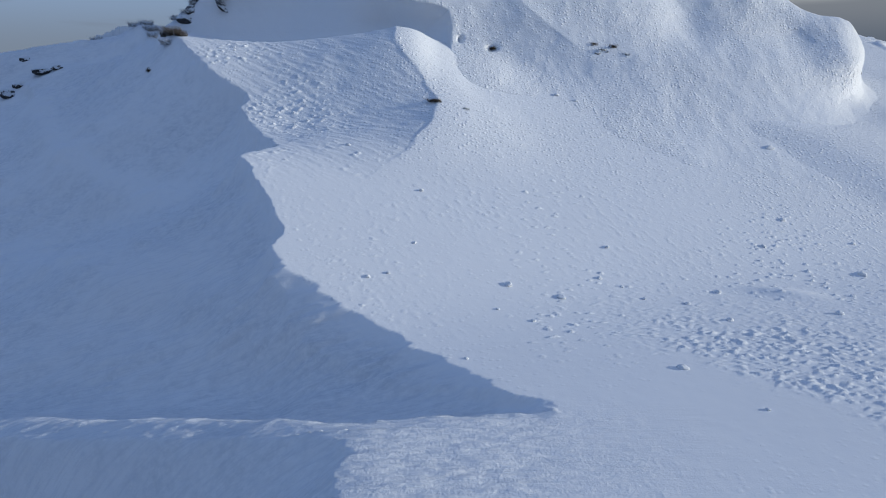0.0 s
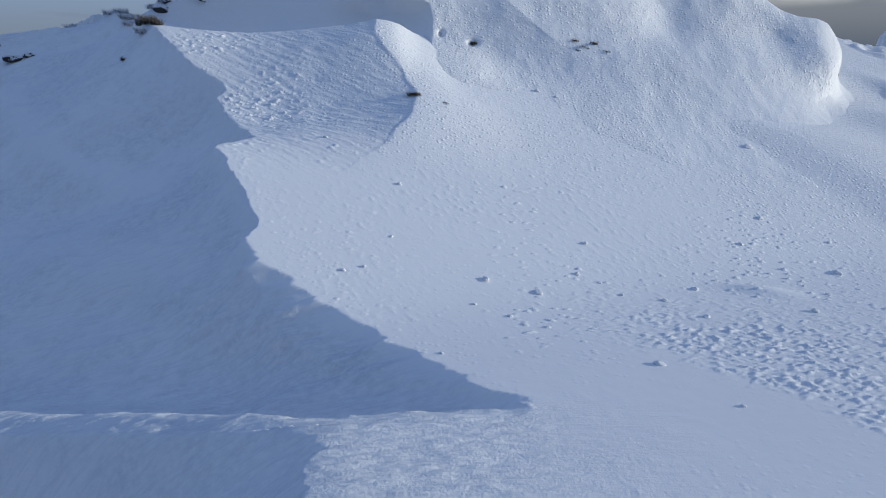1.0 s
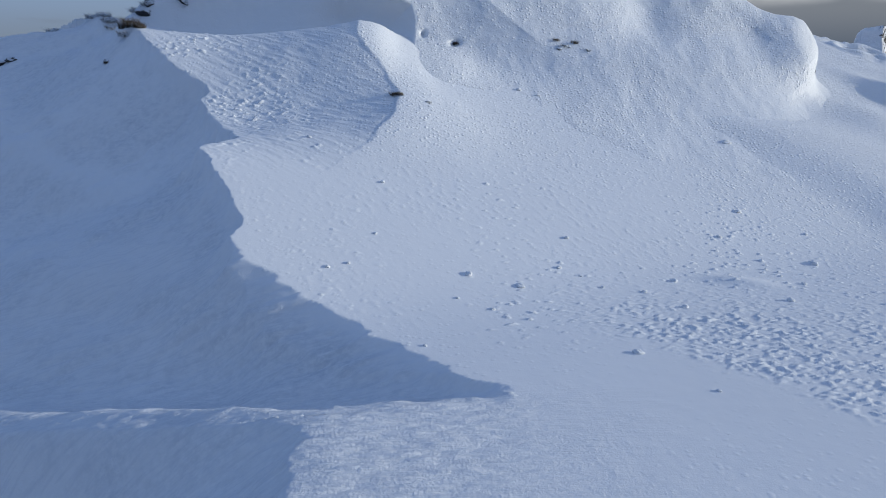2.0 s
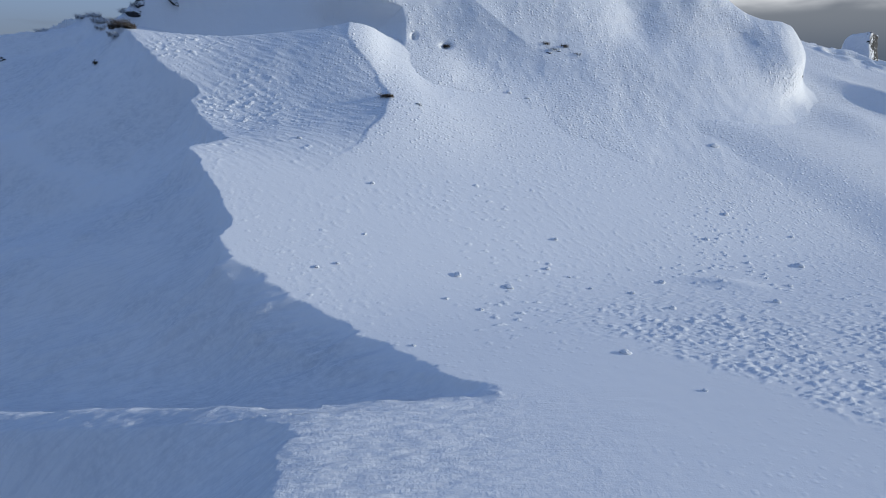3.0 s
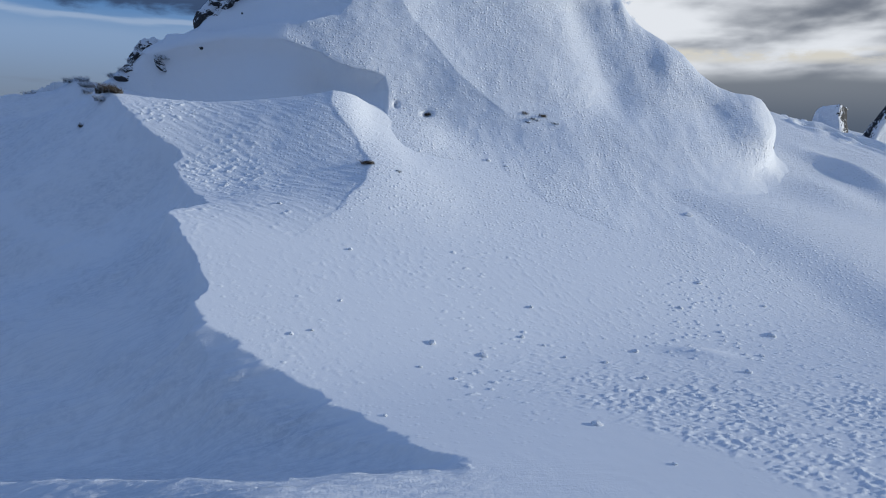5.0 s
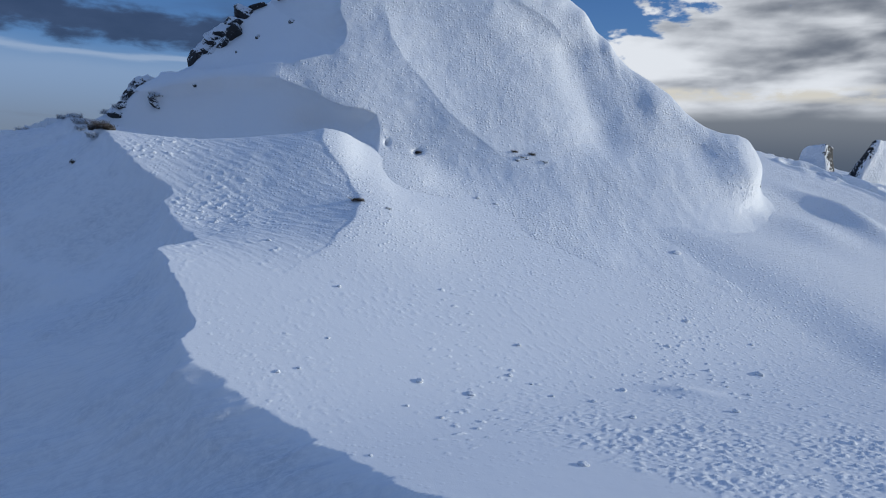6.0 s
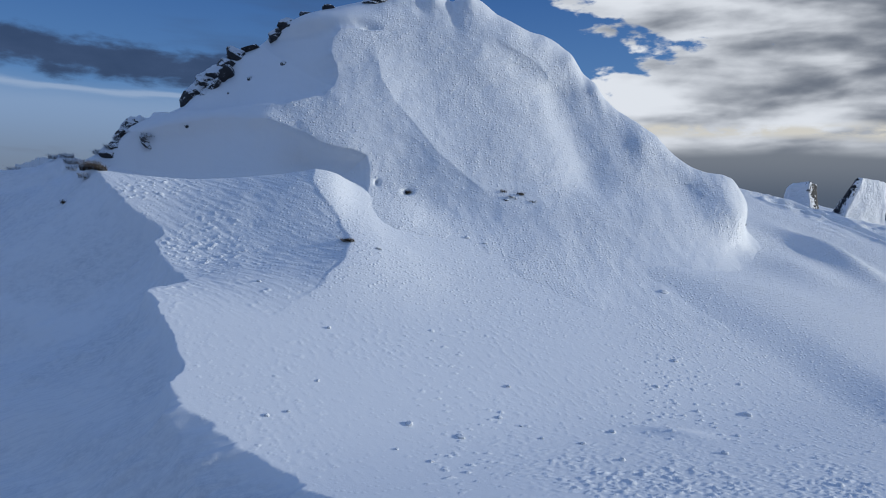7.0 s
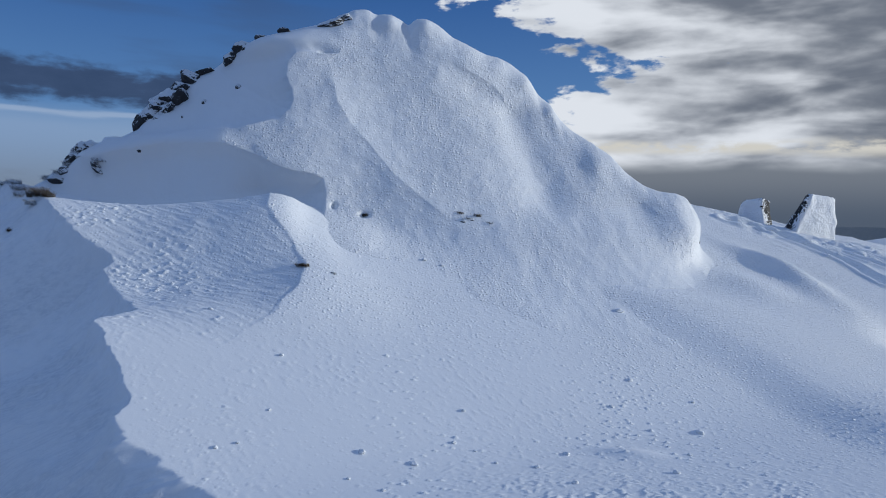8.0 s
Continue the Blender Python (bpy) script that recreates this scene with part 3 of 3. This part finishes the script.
def sheet(name, pts, normals, keep, mat, **values):
    """A mesh of the cells of a grid of points that keep marks."""
    ny, nx = pts.shape[:2]
    i = np.arange(nx * ny).reshape(ny, nx)
    quads = np.stack([i[:-1, :-1], i[:-1, 1:], i[1:, 1:], i[1:, :-1]], -1)[keep]
    used = np.unique(quads)
    where = np.zeros(nx * ny, np.int64)
    where[used] = np.arange(len(used))
    quads = where[quads]
    me = bpy.data.meshes.new(name)
    me.vertices.add(len(used))
    me.vertices.foreach_set("co", pts.reshape(-1, 3)[used].ravel())
    me.loops.add(quads.size)
    me.loops.foreach_set("vertex_index", quads.ravel().astype(np.int32))
    me.polygons.add(len(quads))
    me.polygons.foreach_set("loop_start", np.arange(0, quads.size, 4, dtype=np.int32))
    me.polygons.foreach_set("loop_total", np.full(len(quads), 4, np.int32))
    me.polygons.foreach_set("use_smooth", np.ones(len(quads), bool))
    me.update()
    me.validate()
    for kind, v in values.items():
        rough = me.attributes.new(kind, "FLOAT", "POINT")
        rough.data.foreach_set("value", v.ravel()[used].astype(np.float32))
    me.normals_split_custom_set_from_vertices(normals.reshape(-1, 3)[used])
    me.materials.append(mat)
    return new(name, me)


CELL = 0.0158
xs, ys = spread(-4.8, 7.0, CELL, 13.0, 4500), spread(1.8, 12.6, CELL, 18.0, 4500)
GX, GY = np.meshgrid(xs, ys)
HEIGHT = land(GX, GY)
fine_relief, CRUST, COMBED, SHADE_TONE = relief(GX, GY, HEIGHT)
HEIGHT += fine_relief
gy, gx = np.gradient(HEIGHT, ys, xs)
UP = np.stack([-gx, -gy, np.ones_like(gx)], -1)
UP /= np.linalg.norm(UP, axis=-1, keepdims=True)
MX, MY = np.meshgrid((xs[1:] + xs[:-1]) / 2, (ys[1:] + ys[:-1]) / 2)
buried = (MY > curve(MX, FOOT_Y, 0.3) + 1.0) & (MY < curve(MX, RIDGE_Y, 0.3) + 1.0) & (MX > -3.5) & (MX < 5.3)
tagged(sheet("ground", np.stack([GX, GY, HEIGHT], -1), UP, ~buried, SNOW_GROUND, crust=CRUST, combed=COMBED, shade_tone=SHADE_TONE), "wind-packed snow slope with ripples and a sharp lee crest", "ground", kind="structure")
tor = tagged(new("snow_covered_tor"), "rocky tor buried under a thick rippled snow drift", "snow hill")
SKIN, SKIN_UP, SKIN_CRUST = tor_grid()
skin_x, skin_z = SKIN[:-1, :-1, 0], SKIN[:-1, :-1, 2]
lee_side, nose, top = skin_x < -0.45, skin_x > 4.7, skin_z > 4.45
for name, keep, label in (("lee_flank", lee_side, "smooth hollowed snow flank in blue shade"), ("nose", nose & ~top, "rounded snow nose with a steep end"),
                          ("summit", top & ~lee_side, "rounded snow cap"), ("near_face", ~(lee_side | nose | top), "rough frosted snow face")):
    piece = sheet(name, SKIN, SKIN_UP, keep, SNOW, crust=SKIN_CRUST, combed=np.zeros_like(SKIN_CRUST), shade_tone=np.zeros_like(SKIN_CRUST))
    piece.parent = tor
    tagged(piece, label)


# ---- things ----
def height_at(x, y):
    """Height of the finished snow at one place."""
    i, j = int(np.searchsorted(xs, x)), int(np.searchsorted(ys, y))
    return float(HEIGHT[j, i])


def on_tor(x, z):
    """The point of the tor's near face at x and height z."""
    i = int(np.searchsorted(SKIN[0, :, 0], x))
    j = int(np.argmin(np.abs(SKIN[:289, i, 2] - z)))
    return Vector(SKIN[j, i])


def mesh_of(bm, name, mat, smooth=True):
    me = bpy.data.meshes.new(name)
    for f in bm.faces:
        f.smooth = smooth
    bm.to_mesh(me)
    bm.free()
    me.materials.append(mat)
    return me


def part(name, bm, mat, parent, label="", smooth=True):
    """One mesh object under a thing or a part."""
    ob = new(name, mesh_of(bm, name, mat, smooth))
    ob.parent = parent
    return tagged(ob, label)


def lump(size, rough, seed, detail=3, cuts=0, flat=0.0):
    """A rounded or faceted stone-like lump about its own middle."""
    rng = random.Random(seed)
    bm = bmesh.new()
    bmesh.ops.create_icosphere(bm, subdivisions=detail, radius=1.0)
    planes = []
    for _ in range(cuts):
        n = Vector((rng.uniform(-1, 1), rng.uniform(-1, 1), rng.uniform(-0.6, 1))).normalized()
        planes.append((n, rng.uniform(0.62, 0.88)))
    shift = Vector((rng.uniform(0, 50), rng.uniform(0, 50), rng.uniform(0, 50)))
    for v in bm.verts:
        for n, far in planes:
            over = v.co.dot(n) - far
            if over > 0:
                v.co -= n * over * 0.96
        v.co *= 1 + rough * (noise.noise(v.co * 1.7 + shift) + 0.5 * noise.noise(v.co * 4.1 + shift) + 0.25 * noise.noise(v.co * 9.0 + shift))
        v.co.x *= size[0] / 2
        v.co.y *= size[1] / 2
        v.co.z *= size[2] / 2
        if flat and v.co.z < -flat * size[2] / 2:
            v.co.z = -flat * size[2] / 2
    return bm


def blades(count, radius, tall, lean, seed, width=0.004):
    """A tuft of bent, tapering blades."""
    rng = random.Random(seed)
    bm = bmesh.new()
    for _ in range(count):
        a, r = rng.uniform(0, 6.283), radius * math.sqrt(rng.random())
        base = Vector((math.cos(a) * r, math.sin(a) * r, -0.02))
        h = tall * rng.uniform(0.45, 1.0)
        way = Vector((rng.gauss(0, 0.5) - lean, rng.gauss(0, 0.5), 0))
        across = Vector((-way.y, way.x, 0.001)).normalized() * width * rng.uniform(0.6, 1.3)
        ring = []
        for k in range(4):
            t = k / 3
            c = base + Vector((0, 0, h * t)) + way * h * t * t * 0.8
            w = across * (1 - 0.85 * t)
            ring.append((bm.verts.new(c - w), bm.verts.new(c + w), bm.verts.new(c + Vector((0, 0, 0.3 * w.length)) + Vector((-w.y, w.x, 0)) * 0.7)))
        for p, q in zip(ring, ring[1:]):
            for i in range(3):
                j = (i + 1) % 3
                bm.faces.new((p[i], p[j], q[j], q[i]))
    return bm


def grass_material(name, dry, frost):
    m, shader, place, tools = material(name)
    node, plug, calc, blend, step, grain, vec = tools
    fac = step(grain(place, 40.0, 3.0), 0.42 - frost * 0.3, 0.62 - frost * 0.3)
    plug(blend(fac, dry, (0.66, 0.70, 0.74)), shader.inputs["Base Color"])
    shader.inputs["Roughness"].default_value = 0.9
    return m


def rime_material(name, band=None):
    """Rock under plastered rime; band: a stripe (a, b, c, width) of bare stone where a*x + b*z = c."""
    m, shader, place, tools = material(name)
    node, plug, calc, blend, step, grain, vec = tools
    coarse, fine = grain(place, 3.5, 6.0, 0.7), grain(place, 14.0, 5.0, 0.65)
    stone = blend(fine, (0.004, 0.005, 0.007), (0.013, 0.014, 0.017))
    axis = node("ShaderNodeSeparateXYZ")
    plug(place, axis.inputs[0])
    a, b, c, width = band
    off = calc("ADD", calc("ADD", calc("MULTIPLY", axis.outputs[0], a), calc("MULTIPLY", axis.outputs[2], b)), -c)
    off = calc("ADD", calc("ABSOLUTE", off), calc("MULTIPLY", calc("SUBTRACT", coarse, 0.5), width * 5.0))
    off = calc("ADD", off, calc("MULTIPLY", calc("SUBTRACT", fine, 0.5), width * 4.0))
    plug(blend(step(off, width * 1.0, width * 0.75), (0.78, 0.80, 0.83), stone), shader.inputs["Base Color"])
    shader.inputs["Roughness"].default_value = 0.8
    bumped(tools, shader, calc("ADD", coarse, fine), 0.7, 0.035)
    return m


DRY_GRASS = grass_material("dry_grass", (0.055, 0.038, 0.02), -0.4)
RIMED_HEATHER = grass_material("rimed_heather", (0.05, 0.045, 0.035), 0.2)
CLOD_SNOW = snow_material("clod_snow", 0.3)


# crags that break through the drift on the tor's windward side: x, height, width, tall, frosted
CRAGS = [(-2.66, 3.2, 0.34, 0.30, 0), (-2.55, 3.33, 0.36, 0.30, 1), (-2.46, 3.47, 0.34, 0.34, 0), (-2.33, 3.6, 0.38, 0.3, 1), (-2.2, 3.76, 0.36, 0.32, 0), (-2.14, 3.56, 0.26, 0.40, 0), (-2.32, 3.4, 0.26, 0.3, 1), (-2.06, 3.97, 0.42, 0.22, 0), (-1.88, 4.08, 0.34, 0.14, 1), (-2.42, 3.26, 0.16, 0.2, 1), (-2.24, 3.72, 0.3, 0.2, 1),
         (-1.46, 4.3, 0.26, 0.2, 1), (-1.36, 4.36, 0.2, 0.14, 0), (-1.22, 4.48, 0.3, 0.17, 0), (-0.98, 4.62, 0.26, 0.12, 0), (-0.6, 4.72, 0.22, 0.06, 0), (0.14, 4.95, 0.5, 0.14, 0), (0.32, 5.04, 0.34, 0.13, 1),
         (-3.38, 2.7, 0.3, 0.26, 1), (-3.47, 2.58, 0.26, 0.22, 0), (-3.26, 2.78, 0.24, 0.16, 1), (-3.1, 2.5, 0.3, 0.10, 0), (-3.66, 2.3, 0.26, 0.14, 1), (-3.56, 2.42, 0.24, 0.13, 0)]
for i, (x, z, w, h, frosted) in enumerate(CRAGS):
    rock = new("crag", mesh_of(lump((w * 1.15, w * 1.3, h * 1.35), 0.16, 100 + i, 4, 16), "crag", FROSTED_ROCK if frosted else ROCK, False))
    rock.location = on_tor(x, z) + Vector((0, 0.06, -0.02))
    rock.rotation_euler = (0.3 * math.sin(i * 2.1), 0.5 + 0.35 * math.sin(i * 1.3), i * 0.9) if i not in (16, 17) else (0.1, -0.3, 0.2)
    tagged(rock, "dark angular crag with frost, jutting from the snow-covered tor", "rock", "crags on the tor")

# smaller stones showing through the snow
STONES = [(-1.75, 3.5, 0.10, 0.13), (-1.26, 3.75, 0.11, 0.13), (-2.05, 3.25, 0.05, 0.09), (-2.5, 2.72, 0.09, 0.08), (0.62, 1.88, 0.11, 0.06), (5.93, 1.55, 0.05, 0.06), (1.96, 1.8, 0.12, 0.05), (2.08, 1.82, 0.09, 0.05)]
for i, (x, z, w, h) in enumerate(STONES):
    rock = new("stone", mesh_of(lump((w * 0.8, w * 0.7, h * 1.1), 0.3, 300 + i, 3, 8), "stone", FROSTED_ROCK if i < 4 else ROCK))
    rock.location = on_tor(x, z) + Vector((0, 0.02, 0))
    tagged(rock, "small dark stone showing through the snow crust", "stone", "stones in the snow")
for i, (x, y, w, h) in enumerate([(-5.78, 9.8, 0.26, 0.14), (-5.7, 9.95, 0.2, 0.08), (-5.4, 10.04, 0.34, 0.09), (-5.2, 10.02, 0.2, 0.07), (-5.75, 10.3, 0.2, 0.08)]):
    rock = new("stone", mesh_of(lump((w * 0.8, w * 0.7, h * 1.1), 0.3, 340 + i, 3, 8), "stone", ROCK))
    rock.location = (x, y, height_at(x, y) - h * 0.08)
    tagged(rock, "small dark stone showing through the snow crust", "stone", "stones in the snow")

# clods of wind-broken crust lying on the slope
CLODS = [(0.85, 4.96, 0.09), (0.48, 5.06, 0.08), (0.61, 4.59, 0.05), (-0.54, 4.97, 0.05), (-0.4, 5.04, 0.04), (-0.22, 5.46, 0.04), (-0.19, 6.23, 0.06), (3.42, 5.65, 0.12), (3.6, 8.02, 0.15), (4.44, 8.96, 0.12), (2.8, 4.82, 0.08), (2.07, 5.18, 0.07),
         (1.77, 4.96, 0.07), (1.19, 5.27, 0.06), (1.97, 4.68, 0.07), (1.4, 3.9, 0.08), (3.09, 5.18, 0.06), (2.76, 6.03, 0.06), (3.14, 6.54, 0.08), (3.66, 6.25, 0.06), (1.34, 5.18, 0.04), (1.47, 5.01, 0.04), (1.67, 3.38, 0.04), (0.14, 4.02, 0.04),
         (0.38, 4.73, 0.04), (1.34, 5.72, 0.05), (-0.9, 6.86, 0.06), (2.99, 5.35, 0.04), (1.34, 8.71, 0.09), (1.54, 8.62, 0.09), (2.73, 9.48, 0.06)]
shapes = [mesh_of(lump((1, 0.85, 0.75), 0.3, 500 + k, 3, 3), "snow_clod", CLOD_SNOW) for k in range(5)]
rng = random.Random(9)
for i, (x, y, size) in enumerate(CLODS):
    clod = new("snow_clod", shapes[i % 5])
    clod.scale = (size * rng.uniform(0.7, 1.0), size * rng.uniform(0.7, 1.0), size * rng.uniform(0.5, 0.75))
    clod.rotation_euler[2] = rng.uniform(0, 6.28)
    clod.location = (x, y, height_at(x, y) + size * 0.02)
    tagged(clod, "small clod of white wind-broken snow crust on the slope", "snow clod", "clods on the slope")


def tussock(x, y, radius, tall, count, mat, seed, label, lean=0.4, on=None):
    base = new("tussock")
    base.location = on or (x, y, height_at(x, y))
    part("foliage", blades(count, radius, tall, lean, seed), mat, base)
    part("frozen_root", lump((radius * 1.5, radius * 1.3, tall * 0.5), 0.3, seed, 2, 2), mat, base)
    return tagged(base, label, "grass tuft", "frozen grass")


for k, (x, y, r, tall) in enumerate([(-3.30, 9.3, 0.11, 0.13), (-3.42, 9.46, 0.12, 0.15), (-3.2, 9.24, 0.07, 0.09)]):
    tussock(x, y, r, tall, 210, DRY_GRASS, 1 + k, "brown dry grass tussock rimmed with frost on the skyline")
for k, (x, y) in enumerate([(-3.5, 9.62), (-3.6, 9.8), (-3.7, 9.92), (-3.78, 10.05), (-3.9, 10.2), (-4.0, 10.35), (-4.12, 10.5), (-4.3, 10.6), (-3.36, 9.2), (-4.9, 10.7)]):
    tussock(x, y, 0.10, 0.08, 170, RIMED_HEATHER, 10 + k, "low frosted heather clump on the wind-scoured ridge", 0.6)
for k, (x, z) in enumerate([(-3.52, 2.5), (-3.62, 2.38), (-3.42, 2.66), (-3.3, 2.82), (-3.75, 2.3), (-3.05, 2.55), (-3.85, 2.3)]):
    tussock(0, 0, 0.10, 0.07, 120, RIMED_HEATHER, 30 + k, "low frosted heather clump beside the tor", 0.6, on_tor(x, z))
tussock(-3.55, 8.98, 0.04, 0.06, 24, DRY_GRASS, 40, "single sprig of dry grass in the shaded snow")
tussock(-0.08, 7.78, 0.08, 0.05, 80, DRY_GRASS, 41, "flattened dry grass at the edge of the snow crust", 1.5)
tussock(0.24, 7.71, 0.04, 0.03, 30, RIMED_HEATHER, 42, "frosted grass tips just piercing the snow", 0.5)
for k, (x, z, r) in enumerate([(1.92, 1.93, 0.07), (2.02, 1.85, 0.09), (2.16, 1.89, 0.08), (2.32, 1.80, 0.06)]):
    tussock(0, 0, r, 0.05, 110, RIMED_HEATHER if k % 2 else DRY_GRASS, 43 + k, "dark frosted heather under a snow bulge", 0.3, on_tor(x, z) + Vector((0, 0.03, 0)))
tussock(0, 0, 0.05, 0.05, 60, DRY_GRASS, 48, "dark grass in a small hole of the snow", 0.3, on_tor(0.64, 1.87))


def standing_stone(x, y, corners, top, band, seed, label):
    """A wind-plastered block: a convex body with roughened faces."""
    bm = bmesh.new()
    for cx, cy in corners:
        bm.verts.new((cx, cy, -0.5))
    for cx, cy, cz in top:
        bm.verts.new((cx, cy, cz))
    bmesh.ops.convex_hull(bm, input=bm.verts)
    bmesh.ops.triangulate(bm, faces=bm.faces)
    bmesh.ops.subdivide_edges(bm, edges=bm.edges, cuts=11, use_grid_fill=True)
    bmesh.ops.smooth_vert(bm, verts=bm.verts, factor=0.5, use_axis_x=True, use_axis_y=True, use_axis_z=True)
    for v in bm.verts:
        k = Vector((v.co.x, v.co.y, v.co.z * 0.6)) + Vector((seed, 0, 0))
        v.co += Vector((1, -0.4, 0.3)) * (0.05 * noise.noise(k * 2.0) + 0.04 * noise.noise(k * 6.0) + 0.025 * noise.noise(k * 15.0))
    ob = new("standing_stone", mesh_of(bm, "standing_stone", rime_material("rime_plaster", band)))
    ob.location, ob.rotation_euler[2] = (x, y, height_at(x, y) - 0.1), -math.atan2(x, y)
    return tagged(ob, label, "rock", "rocks on the far field")


standing_stone(11.72, 16.2, [(-1.0, 0.45), (-0.42, -0.35), (0.66, 1.25), (0.3, 1.8), (-0.7, 1.2)],
               [(-0.03, -0.1, 1.12), (0.10, -0.05, 1.12), (0.58, 0.8, 1.04), (0.3, 1.1, 1.02), (-0.05, 0.5, 1.05)], (1.0, -0.40, -0.50, 0.10), 3.0,
               "tall block of rock plastered white with rime, one bare dark stripe")
standing_stone(11.30, 17.73, [(-0.5, 0.05), (0.22, -0.5), (0.45, 0.1), (0.4, 0.6), (-0.45, 0.5)],
               [(-0.26, -0.1, 0.70), (0.12, -0.3, 0.74), (0.30, 0.1, 0.66), (0.1, 0.4, 0.70), (-0.42, 0.1, 0.55)], (1.0, 0.16, 0.36, 0.11), 11.0,
               "frosted boulder with a bare dark edge beside the snowfield")
